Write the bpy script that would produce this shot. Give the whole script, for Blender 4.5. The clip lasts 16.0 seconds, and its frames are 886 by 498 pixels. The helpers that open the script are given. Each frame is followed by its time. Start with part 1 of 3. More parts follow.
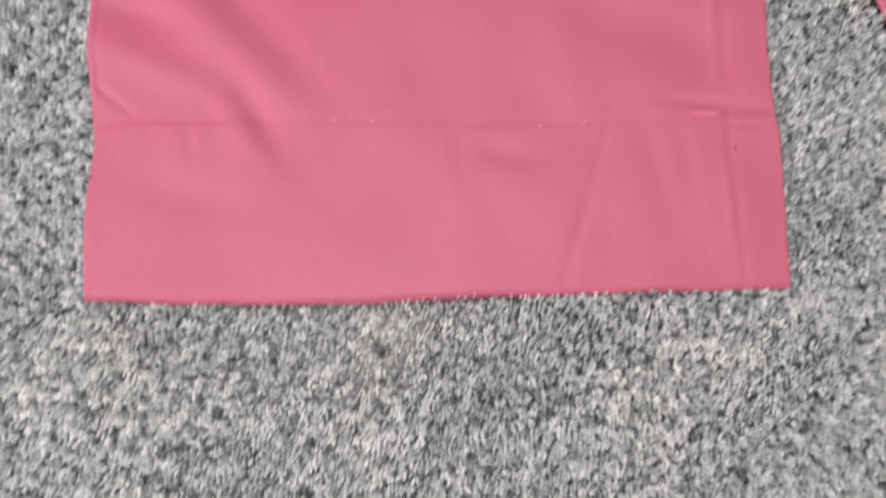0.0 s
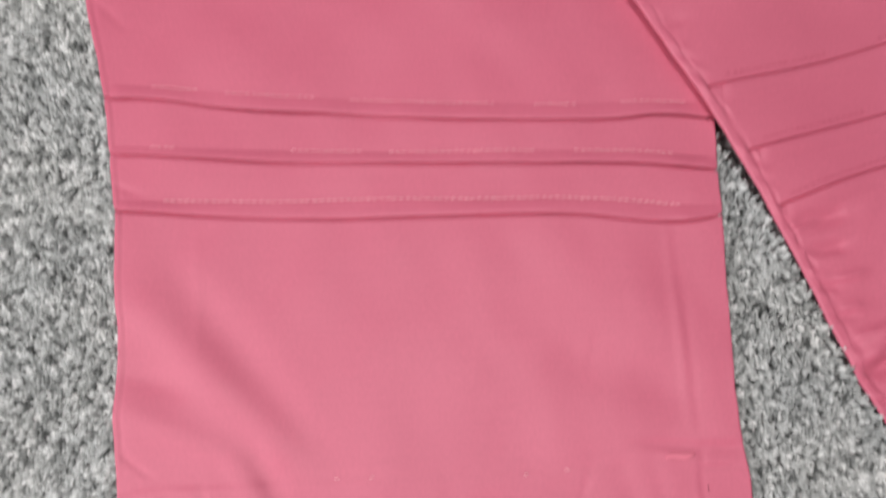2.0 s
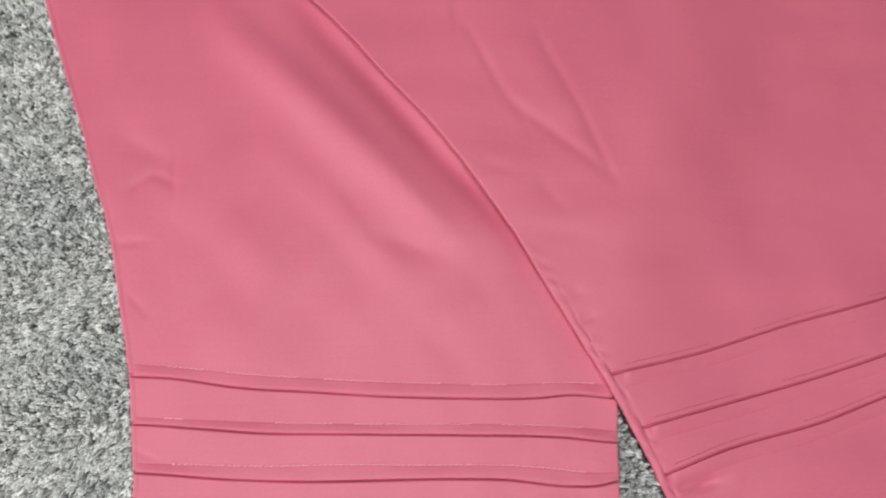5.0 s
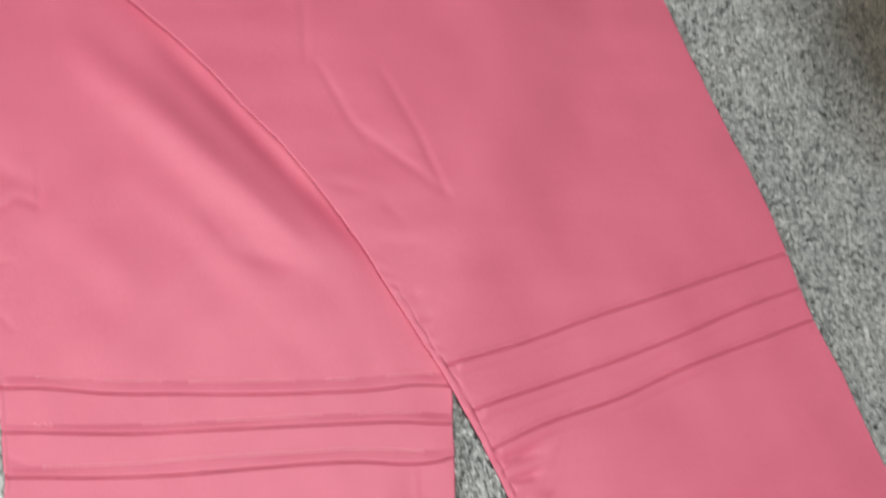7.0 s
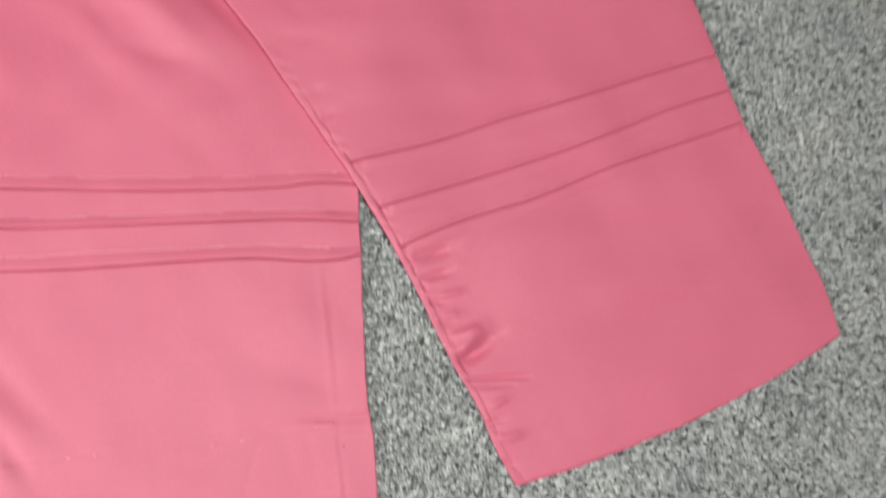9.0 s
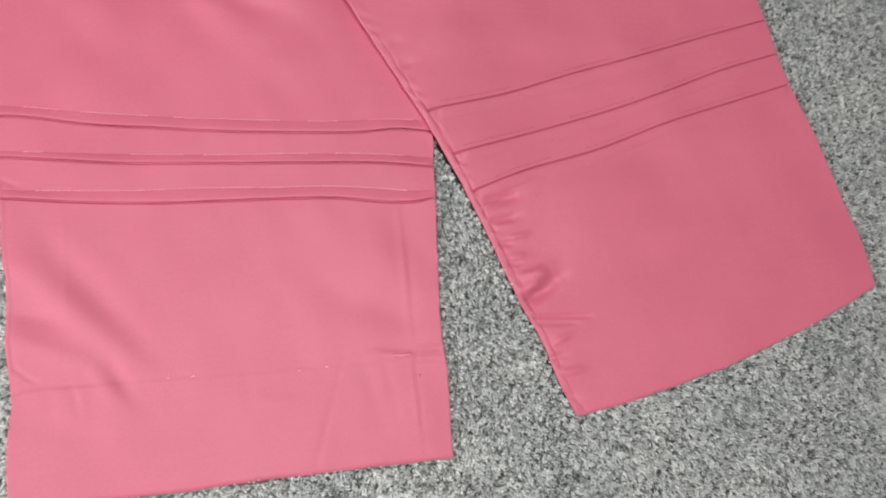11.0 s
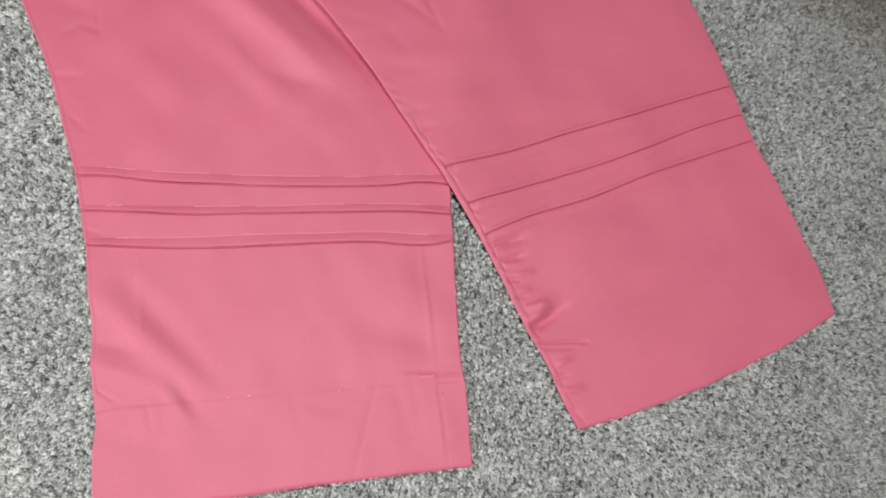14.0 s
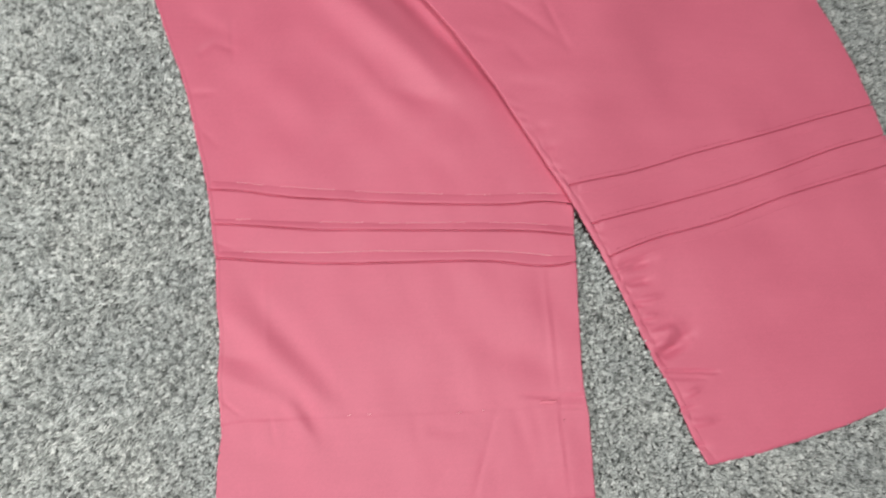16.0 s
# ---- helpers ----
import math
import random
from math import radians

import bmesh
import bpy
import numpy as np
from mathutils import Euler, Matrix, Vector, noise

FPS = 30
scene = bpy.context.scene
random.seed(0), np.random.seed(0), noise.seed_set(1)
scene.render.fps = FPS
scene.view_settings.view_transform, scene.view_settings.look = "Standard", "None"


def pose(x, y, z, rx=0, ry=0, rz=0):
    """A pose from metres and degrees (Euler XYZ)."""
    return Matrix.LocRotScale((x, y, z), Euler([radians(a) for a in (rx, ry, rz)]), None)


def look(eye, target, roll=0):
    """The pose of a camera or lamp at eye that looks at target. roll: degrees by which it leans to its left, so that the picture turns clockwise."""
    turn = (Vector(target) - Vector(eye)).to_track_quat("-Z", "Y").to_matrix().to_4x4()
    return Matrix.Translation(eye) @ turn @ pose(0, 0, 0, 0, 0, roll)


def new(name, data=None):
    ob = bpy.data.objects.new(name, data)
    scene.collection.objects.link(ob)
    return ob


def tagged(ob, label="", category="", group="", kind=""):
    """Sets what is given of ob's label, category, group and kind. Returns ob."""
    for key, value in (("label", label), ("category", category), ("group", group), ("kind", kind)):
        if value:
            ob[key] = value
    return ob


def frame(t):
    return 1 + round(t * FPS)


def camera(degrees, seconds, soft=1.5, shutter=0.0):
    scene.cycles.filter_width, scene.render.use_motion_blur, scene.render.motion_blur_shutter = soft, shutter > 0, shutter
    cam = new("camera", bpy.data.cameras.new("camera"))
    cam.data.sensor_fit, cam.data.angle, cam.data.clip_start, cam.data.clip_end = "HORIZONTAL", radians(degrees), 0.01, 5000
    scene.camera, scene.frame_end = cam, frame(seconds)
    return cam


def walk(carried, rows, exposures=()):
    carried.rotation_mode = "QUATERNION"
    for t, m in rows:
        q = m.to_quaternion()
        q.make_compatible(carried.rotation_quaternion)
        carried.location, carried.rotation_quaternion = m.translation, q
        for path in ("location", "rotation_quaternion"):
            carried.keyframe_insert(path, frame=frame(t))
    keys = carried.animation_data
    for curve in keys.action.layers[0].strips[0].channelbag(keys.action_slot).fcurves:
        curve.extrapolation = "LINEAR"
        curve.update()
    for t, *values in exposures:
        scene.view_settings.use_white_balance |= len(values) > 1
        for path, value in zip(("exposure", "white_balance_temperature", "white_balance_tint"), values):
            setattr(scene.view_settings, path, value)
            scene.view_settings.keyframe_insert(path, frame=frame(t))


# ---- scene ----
cam = camera(63.05, 16.0, soft=2.0, shutter=0.85)
PATH = [
    (0, pose(0.0887, -0.0129, 0.2321, 6.76, -4.66, -1.18)),
    (0.5, pose(0.0919, 0.0111, 0.2415, 7.42, -5.10, -1.55)),
    (1, pose(0.0908, 0.0351, 0.2519, 8.07, -5.08, -1.94)),
    (1.5, pose(0.0878, 0.0615, 0.2606, 8.49, -4.88, -1.67)),
    (2, pose(0.0951, 0.0858, 0.2701, 11.07, -3.65, -1.86)),
    (2.5, pose(0.0935, 0.0985, 0.2785, 12.33, -5.83, -0.59)),
    (3, pose(0.0983, 0.1119, 0.2913, 10.64, -4.42, -0.19)),
    (3.5, pose(0.1125, 0.1307, 0.3104, 9.96, -4.27, -1.61)),
    (4, pose(0.1126, 0.1520, 0.3273, 11.20, -4.58, -0.20)),
    (4.5, pose(0.1100, 0.1784, 0.3450, 12.38, -3.21, 0.20)),
    (6.8, pose(0.1255, 0.1808, 0.4180, 14.04, -11.92, -3.04)),
    (7, pose(0.1310, 0.1751, 0.4188, 13.22, -11.87, -3.21)),
    (7.5, pose(0.1407, 0.1532, 0.4176, 11.40, -12.10, -2.97)),
    (8, pose(0.1599, 0.1259, 0.4103, 11.76, -11.82, -4.27)),
    (8.5, pose(0.1748, 0.1071, 0.4051, 10.66, -11.38, -5.06)),
    (9, pose(0.1860, 0.0893, 0.3984, 9.45, -11.21, -5.00)),
    (9.2, pose(0.1898, 0.0849, 0.3935, 7.61, -10.75, -4.76)),
    (11.3, pose(0.1266, 0.0645, 0.4168, 8.45, -12.39, -3.70)),
    (11.5, pose(0.1231, 0.0656, 0.4220, 8.89, -12.52, -3.49)),
    (12, pose(0.1178, 0.0652, 0.4314, 9.22, -12.25, -3.38)),
    (12.5, pose(0.1141, 0.0651, 0.4433, 10.41, -12.71, -3.81)),
    (13, pose(0.1066, 0.0590, 0.4548, 11.45, -13.39, -4.13)),
    (13.5, pose(0.1041, 0.0548, 0.4659, 11.55, -13.25, -4.60)),
    (14, pose(0.1019, 0.0518, 0.4712, 11.84, -12.75, -4.82)),
    (14.5, pose(0.1013, 0.0491, 0.4749, 12.52, -12.53, -4.92)),
    (15, pose(0.0956, 0.0551, 0.4743, 13.85, -10.80, -4.63)),
    (15.5, pose(0.0841, 0.0541, 0.4631, 14.31, -8.26, -3.52)),
    (16, pose(0.0718, 0.0545, 0.4549, 13.15, -7.43, -2.31)),
]
EXPOSURES = [(0.0, -0.32, 6500, 18), (0.5, -0.33, 6500, 20), (1.2, -0.34, 6500, 20), (2.0, -0.29, 6500, 16), (4.5, -0.25, 6500, 12), (7.0, -0.07, 6500, 9), (9.0, -0.04, 6500, 9), (12.0, -0.20, 6500, 12), (14.5, -0.18, 6500, 11), (16.0, -0.19, 6500, 8)]
walk(cam, PATH, EXPOSURES)

# ---- world and light ----
world = bpy.data.worlds.new("world")
scene.world = world
world.use_nodes = True
wn = world.node_tree
sky = wn.nodes.new("ShaderNodeTexSky")
sky.sky_type, sky.sun_disc, sky.sun_elevation, sky.sun_rotation = "NISHITA", False, radians(35), radians(250)
wn.links.new(sky.outputs[0], wn.nodes["Background"].inputs[0])
wn.nodes["Background"].inputs[1].default_value = 0.08


def area(name, eye, target, sx, sy, watts, colour):
    d = bpy.data.lights.new(name, "AREA")
    d.shape, d.size, d.size_y, d.energy, d.color = "RECTANGLE", sx, sy, watts, colour
    ob = new(name, d)
    ob.matrix_world = look(eye, target)
    return ob


# unseen area light, added to light the cloth and carpet from the left
area("unseen_left_light", (-0.93, -0.25, 0.95), (0.2, 0.0, 0.0), 1.0, 1.0, 18.5, (1.0, 0.985, 0.96))
# unseen overhead light, added for the bright spot on the cloth
area("unseen_top_light", (0.20, 0.0, 1.45), (0.20, 0.02, 0.0), 0.36, 0.36, 13.0, (1.0, 0.98, 0.95))


# ---- materials ----
def material(name, rough=0.8, spec=0.3):
    m = bpy.data.materials.new(name)
    m.use_nodes = True
    b = m.node_tree.nodes["Principled BSDF"]
    b.inputs["Roughness"].default_value = rough
    b.inputs["Specular IOR Level"].default_value = spec
    return m, m.node_tree, b


def node(nt, kind, **values):
    n = nt.nodes.new("ShaderNode" + kind)
    for key, value in values.items():
        n.inputs[key.replace("_", " ")].default_value = value
    return n


def ramp(nt, source, stops):
    r = nt.nodes.new("ShaderNodeValToRGB")
    while len(r.color_ramp.elements) < len(stops):
        r.color_ramp.elements.new(0.5)
    for e, (p, c) in zip(r.color_ramp.elements, stops):
        e.position, e.color = p, (*c, 1)
    nt.links.new(source, r.inputs[0])
    return r.outputs[0]


def mix(nt, a, b, factor, mode="MIX"):
    m = nt.nodes.new("ShaderNodeMix")
    m.data_type, m.blend_type = "RGBA", mode
    for value, socket in ((factor, m.inputs[0]), (a, m.inputs[6]), (b, m.inputs[7])):
        if isinstance(value, (int, float)):
            socket.default_value = value
        elif isinstance(value, tuple):
            socket.default_value = (*value, 1)
        else:
            nt.links.new(value, socket)
    return m.outputs[2]


def cotton(name, base, dark):
    """Plain-woven cotton with a faint sheen: thread lines, slubs and soft unevenness of the dye."""
    m, nt, b = material(name, 0.57, 0.72)
    co = node(nt, "TexCoord").outputs["Object"]
    big = node(nt, "TexNoise", Scale=14.0, Detail=3.0)
    fine = node(nt, "TexNoise", Scale=900.0, Detail=2.0)
    slub_map = node(nt, "Mapping", Scale=(18.0, 700.0, 1.0))
    nt.links.new(co, slub_map.inputs[0])
    slub = node(nt, "TexNoise", Scale=1.0, Detail=2.0)
    nt.links.new(slub_map.outputs[0], slub.inputs["Vector"])
    for n in (big, fine):
        nt.links.new(co, n.inputs["Vector"])
    c = ramp(nt, big.outputs[0], [(0.3, dark), (0.7, base)])
    c = mix(nt, c, ramp(nt, slub.outputs[0], [(0.3, (0.86, 0.84, 0.85)), (0.7, (1, 1, 1))]), 0.16, "MULTIPLY")
    c = mix(nt, c, ramp(nt, fine.outputs[0], [(0.3, (0.8, 0.76, 0.78)), (0.75, (1, 1, 1))]), 0.35, "MULTIPLY")
    nt.links.new(c, b.inputs["Base Color"])
    add2 = node(nt, "Math")
    add2.operation = "ADD"
    nt.links.new(fine.outputs[0], add2.inputs[0])
    nt.links.new(slub.outputs[0], add2.inputs[1])
    bump = node(nt, "Bump", Strength=0.1, Distance=0.0002)
    nt.links.new(add2.outputs[0], bump.inputs["Height"])
    nt.links.new(bump.outputs[0], b.inputs["Normal"])
    b.inputs["Sheen Weight"].default_value = 0.05
    b.inputs["Sheen Roughness"].default_value = 0.5
    b.inputs["Sheen Tint"].default_value = (1.0, 0.75, 0.8, 1)
    return m


def brown_and_falloff(nt, colour):
    """Browner, darker carpet round a spot beyond the trousers, and the light's fall-off to the right, put into the
    colour.
    """
    co = node(nt, "NewGeometry").outputs["Position"]
    away = nt.nodes.new("ShaderNodeVectorMath")
    away.operation = "DISTANCE"
    nt.links.new(co, away.inputs[0])
    away.inputs[1].default_value = (0.67, 0.46, 0.0)
    n = node(nt, "TexNoise", Scale=22.0, Detail=4.0)
    nt.links.new(co, n.inputs["Vector"])
    s = node(nt, "Math")
    s.operation = "MULTIPLY_ADD"
    nt.links.new(n.outputs[0], s.inputs[0])
    s.inputs[1].default_value = 0.06
    nt.links.new(away.outputs["Value"], s.inputs[2])
    f = ramp(nt, s.outputs[0], [(0.14, (0.85, 0.85, 0.85)), (0.225, (0, 0, 0))])
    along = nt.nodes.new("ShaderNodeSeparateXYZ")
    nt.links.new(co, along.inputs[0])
    rightward = node(nt, "Math")
    rightward.operation = "MULTIPLY_ADD"
    nt.links.new(n.outputs[0], rightward.inputs[0])
    rightward.inputs[1].default_value = 0.12
    nt.links.new(along.outputs["X"], rightward.inputs[2])
    # painted light: the carpet's colour dims to the right as the light does
    light_falloff = ramp(nt, rightward.outputs[0], [(0.2, (1, 1, 1)), (0.62, (0.63, 0.635, 0.635))])
    return mix(nt, mix(nt, colour, light_falloff, 1.0, "MULTIPLY"), (0.30, 0.24, 0.16), f, "MULTIPLY")


def carpet_pile():
    """Heathered yarn: each strand has a tone of its own, over slow blotches of the dye."""
    m, nt, b = material("grey_carpet_pile", 0.34, 0.6)
    tone = nt.nodes.new("ShaderNodeAttribute")
    tone.attribute_name = "tone"
    c = ramp(nt, tone.outputs["Fac"], [(0.0, (0.11, 0.117, 0.113)), (0.22, (0.335, 0.35, 0.34)), (0.55, (0.595, 0.615, 0.60)), (0.85, (0.775, 0.795, 0.78)), (1.0, (0.97, 0.98, 0.96))])
    pos = node(nt, "NewGeometry").outputs["Position"]
    n = node(nt, "TexNoise", Scale=16.0, Detail=4.0)
    nt.links.new(pos, n.inputs["Vector"])
    c = mix(nt, c, ramp(nt, n.outputs[0], [(0.3, (0.80, 0.82, 0.83)), (0.7, (1, 1, 0.99))]), 1.0, "MULTIPLY")
    nt.links.new(brown_and_falloff(nt, c), b.inputs["Base Color"])
    return m


def carpet_ground():
    m, nt, b = material("grey_carpet_ground", 0.85, 0.2)
    pos = node(nt, "NewGeometry").outputs["Position"]
    v = node(nt, "TexVoronoi", Scale=380.0)
    n = node(nt, "TexNoise", Scale=16.0, Detail=4.0)
    for k in (v, n):
        nt.links.new(pos, k.inputs["Vector"])
    c = ramp(nt, v.outputs["Color"], [(0.1, (0.24, 0.245, 0.24)), (0.5, (0.42, 0.425, 0.42)), (0.95, (0.62, 0.625, 0.62))])
    c = mix(nt, c, ramp(nt, n.outputs[0], [(0.3, (0.75, 0.77, 0.76)), (0.7, (1, 1, 1))]), 1.0, "MULTIPLY")
    nt.links.new(brown_and_falloff(nt, c), b.inputs["Base Color"])
    bump = node(nt, "Bump", Strength=0.8, Distance=0.003)
    nt.links.new(v.outputs["Distance"], bump.inputs["Height"])
    nt.links.new(bump.outputs[0], b.inputs["Normal"])
    return m


def plaster(name, colour):
    m, nt, b = material(name, 0.9, 0.2)
    n = node(nt, "TexNoise", Scale=6.0, Detail=6.0)
    nt.links.new(node(nt, "TexCoord").outputs["Object"], n.inputs["Vector"])
    c = ramp(nt, n.outputs[0], [(0.3, tuple(k * 0.93 for k in colour)), (0.7, colour)])
    nt.links.new(c, b.inputs["Base Color"])
    bump = node(nt, "Bump", Strength=0.15, Distance=0.002)
    nt.links.new(n.outputs[0], bump.inputs["Height"])
    nt.links.new(bump.outputs[0], b.inputs["Normal"])
    return m


PINK = cotton("rose_pink_cotton", (0.67, 0.146, 0.230), (0.62, 0.126, 0.206))
THREAD, tnt, tb = material("pale_pink_thread", 0.4, 0.5)
tb.inputs["Base Color"].default_value = (0.90, 0.50, 0.53, 1)
# a paler pink than the legs, for the folded hem corner
PALECOTTON, fnt, fb = material("paler_pink_cotton", 0.7, 0.4)
fb.inputs["Base Color"].default_value = (0.74, 0.20, 0.28, 1)
# dark rose that paints the shade in the right leg's stitch holes
HOLESHADE, rnt, rb = material("stitch_hole_shade", 0.7, 0.2)
rb.inputs["Base Color"].default_value = (0.42, 0.06, 0.11, 1)
DARKTHREAD, dnt, db = material("dark_red_thread", 0.7, 0.2)
db.inputs["Base Color"].default_value = (0.16, 0.012, 0.025, 1)
PILE, GROUND = carpet_pile(), carpet_ground()
WALL, CEILING = plaster("cream_wall_paint", (0.72, 0.70, 0.66)), plaster("white_ceiling_paint", (0.8, 0.8, 0.79))


# ---- building ----
def mesh_object(name, verts, faces, mat, parent=None, label="", smooth=True):
    me = bpy.data.meshes.new(name)
    me.from_pydata(verts, [], faces)
    me.polygons.foreach_set("use_smooth", [smooth] * len(me.polygons))
    me.materials.append(mat)
    me.update()
    ob = new(name, me)
    ob.parent = parent
    if label:
        ob["label"] = label
    return ob


def slab(name, x0, y0, z0, x1, y1, z1, mat):
    v = [(x, y, z) for x in (x0, x1) for y in (y0, y1) for z in (z0, z1)]
    f = [(0, 1, 3, 2), (4, 6, 7, 5), (0, 4, 5, 1), (2, 3, 7, 6), (0, 2, 6, 4), (1, 5, 7, 3)]
    return tagged(mesh_object(name, v, f, mat, smooth=False), kind="structure")


def smooth_curve(pts):
    """A smooth function through a few (place, value) knots."""
    a = np.array(pts, float)
    x, y = a[:, 0], a[:, 1]
    slope = np.gradient(y, x)

    def at(q):
        q = np.clip(np.asarray(q, float), x[0], x[-1])
        i = np.clip(np.searchsorted(x, q) - 1, 0, len(x) - 2)
        h = x[i + 1] - x[i]
        s = (q - x[i]) / h
        return ((2 * s**3 - 3 * s**2 + 1) * y[i] + (s**3 - 2 * s**2 + s) * h * slope[i]
                + (3 * s**2 - 2 * s**3) * y[i + 1] + (s**3 - s**2) * h * slope[i + 1])
    return at


def step(e0, e1, v):
    s = np.clip((v - e0) / (e1 - e0), 0, 1)
    return s * s * (3 - 2 * s)


def crease(x, y, a, b, width, height, lean=0.0):
    """The rise of one fold of cloth along the line a-b; lean shifts it into a rounded S across the line."""
    (ax, ay), (bx, by) = a, b
    dx, dy = bx - ax, by - ay
    n = math.hypot(dx, dy)
    s = ((x - ax) * dx + (y - ay) * dy) / n**2
    d = ((x - ax) * dy - (y - ay) * dx) / n
    end = np.exp(-(np.maximum(np.maximum(-s, s - 1), 0) * n / (1.5 * width)) ** 2) * (0.35 + 0.65 * np.sin(np.pi * np.clip(s, 0, 1)) ** 0.6)
    return height * end * np.exp(-(d / width) ** 2) * (1 + lean * d / width)


def ripple(x, y, scale, seed):
    """Slow unevenness, a sum of a few waves."""
    r = np.random.RandomState(seed)
    out = 0 * x
    for _ in range(9):
        k, a, p = r.uniform(0.5, 1.6) / scale, r.uniform(0, np.pi), r.uniform(0, 6.28)
        out = out + np.sin(6.28 * k * (x * np.cos(a) + y * np.sin(a)) + p)
    return out / 9


# ---- the room ----
X0, X1, Y0, Y1, TOP, T = -1.0, 2.2, -1.7, 2.1, 2.4, 0.12
FLOOR = -0.006
slab("floor", X0 - T, Y0 - T, FLOOR - 0.1, X1 + T, Y1 + T, FLOOR, GROUND)["label"] = "light and dark grey flecked carpet floor"
slab("ceiling", X0 - T, Y0 - T, TOP, X1 + T, Y1 + T, TOP + 0.1, CEILING)
slab("wall_east", X1, Y0 - T, FLOOR, X1 + T, Y1 + T, TOP, WALL)
slab("wall_north", X0, Y1, FLOOR, X1, Y1 + T, TOP, WALL)
slab("wall_south", X0, Y0 - T, FLOOR, X1, Y0, TOP, WALL)
# unseen opening in the west wall, added for the light from the left
WY0, WY1, WZ0, WZ1 = -0.75, 0.25, 0.45, 1.45
slab("wall_west_sill", X0 - T, Y0 - T, FLOOR, X0, Y1 + T, WZ0, WALL)
slab("wall_west_head", X0 - T, Y0 - T, WZ1, X0, Y1 + T, TOP, WALL)
slab("wall_west_left", X0 - T, Y0 - T, WZ0, X0, WY0, WZ1, WALL)
slab("wall_west_right", X0 - T, WY1, WZ0, X0, Y1 + T, WZ1, WALL)


# ---- the trousers ----
trousers = tagged(new("trousers"), "rose pink cotton trousers with pintucked legs laid flat on grey carpet", "trousers")

LEFT_OUT = smooth_curve([(-0.004, -0.0029), (0.033, -0.0027), (0.05, -0.0016), (0.061, -0.0026), (0.077, -0.0042), (0.099, -0.0036),
                         (0.129, -0.0064), (0.154, -0.0078), (0.177, -0.0111), (0.199, -0.0142), (0.223, -0.0195), (0.2506, -0.026),
                         (0.271, -0.0312), (0.296, -0.040), (0.334, -0.0533), (0.38, -0.0706), (0.45, -0.095), (0.55, -0.12), (0.68, -0.13)])
LEFT_IN = smooth_curve([(-0.004, 0.2235), (0.026, 0.2236), (0.05, 0.2236), (0.058, 0.2228), (0.066, 0.2216), (0.08, 0.2218), (0.107, 0.2225),
                        (0.133, 0.2230), (0.15, 0.2240), (0.168, 0.2240), (0.19, 0.2255), (0.25, 0.235), (0.35, 0.26), (0.45, 0.275), (0.68, 0.25)])
LEFT_HEM = smooth_curve([(0, -0.0010), (0.11, -0.0022), (0.21, -0.0030), (0.35, -0.0033), (0.52, -0.0017), (0.7, -0.0012), (1, -0.0006)])
RIGHT_IN = smooth_curve([(0.0155, 0.2995), (0.0365, 0.2901), (0.0619, 0.2809), (0.0857, 0.2694), (0.1137, 0.2581), (0.1518, 0.2414), (0.1861, 0.2236),
                         (0.2168, 0.2059), (0.2459, 0.1882), (0.2752, 0.1703), (0.3018, 0.1518), (0.3263, 0.1330), (0.3545, 0.1073), (0.3890, 0.0755),
                         (0.4201, 0.0412), (0.5, -0.03), (0.68, -0.1)])
RIGHT_OUT = smooth_curve([(0.0805, 0.5170), (0.1090, 0.5122), (0.1420, 0.5010), (0.1801, 0.4888), (0.2188, 0.4730), (0.2673, 0.4594), (0.3109, 0.4468),
                          (0.3500, 0.4310), (0.3982, 0.4120), (0.4496, 0.3945), (0.55, 0.362), (0.70, 0.33)])
RIGHT_RISE = smooth_curve([(0, 0.0805), (0.1345, 0.2190), (0.157, 0.2412), (0.1830, 0.2655), (0.406, 0.4680), (0.5, 0.550), (0.66, 0.69)])


def wavy(curve, seed):
    """The same edge, with the small waves of a loose cloth edge."""
    return lambda q: curve(q) + 0.00022 * np.sin(np.asarray(q) * 137 + seed) * np.sin(np.asarray(q) * 41 + seed) + 0.00016 * np.sin(np.asarray(q) * 391 + 2 * seed) * np.sin(np.asarray(q) * 97 + 3 * seed)


LEFT_OUT, LEFT_IN, RIGHT_IN, RIGHT_OUT = wavy(LEFT_OUT, 1), wavy(LEFT_IN, 2), wavy(RIGHT_IN, 3), wavy(RIGHT_OUT, 4)
CLOTH, ROLL, LIFT, THICK = 0.0034, 0.0008, 0.0014, 0.0011
T1 = smooth_curve([(-0.02, 0.1993), (-0.013, 0.1991), (0.005, 0.1983), (0.039, 0.1939), (0.074, 0.1919), (0.109, 0.1899), (0.146, 0.1890), (0.185, 0.1893), (0.203, 0.1909), (0.2225, 0.1893), (0.24, 0.188)])
T2 = smooth_curve([(-0.02, 0.1767), (-0.011, 0.1767), (0.022, 0.1746), (0.049, 0.1726), (0.091, 0.1720), (0.146, 0.1714), (0.199, 0.1701), (0.2226, 0.1678), (0.24, 0.167)])
T3 = smooth_curve([(-0.02, 0.1552), (-0.0076, 0.1547), (0.0385, 0.1513), (0.073, 0.1502), (0.108, 0.1506), (0.144, 0.1510), (0.167, 0.1505), (0.201, 0.1471), (0.213, 0.1474), (0.223, 0.1494), (0.24, 0.15)])
S1 = smooth_curve([(-0.02, 0.2050), (0.0084, 0.2028), (0.039, 0.1999), (0.074, 0.1977), (0.124, 0.1958), (0.166, 0.1950), (0.201, 0.1962), (0.23, 0.1945)])
S2 = smooth_curve([(-0.02, 0.1800), (0.005, 0.1788), (0.073, 0.1764), (0.109, 0.1760), (0.146, 0.1761), (0.192, 0.1751), (0.23, 0.1722)])
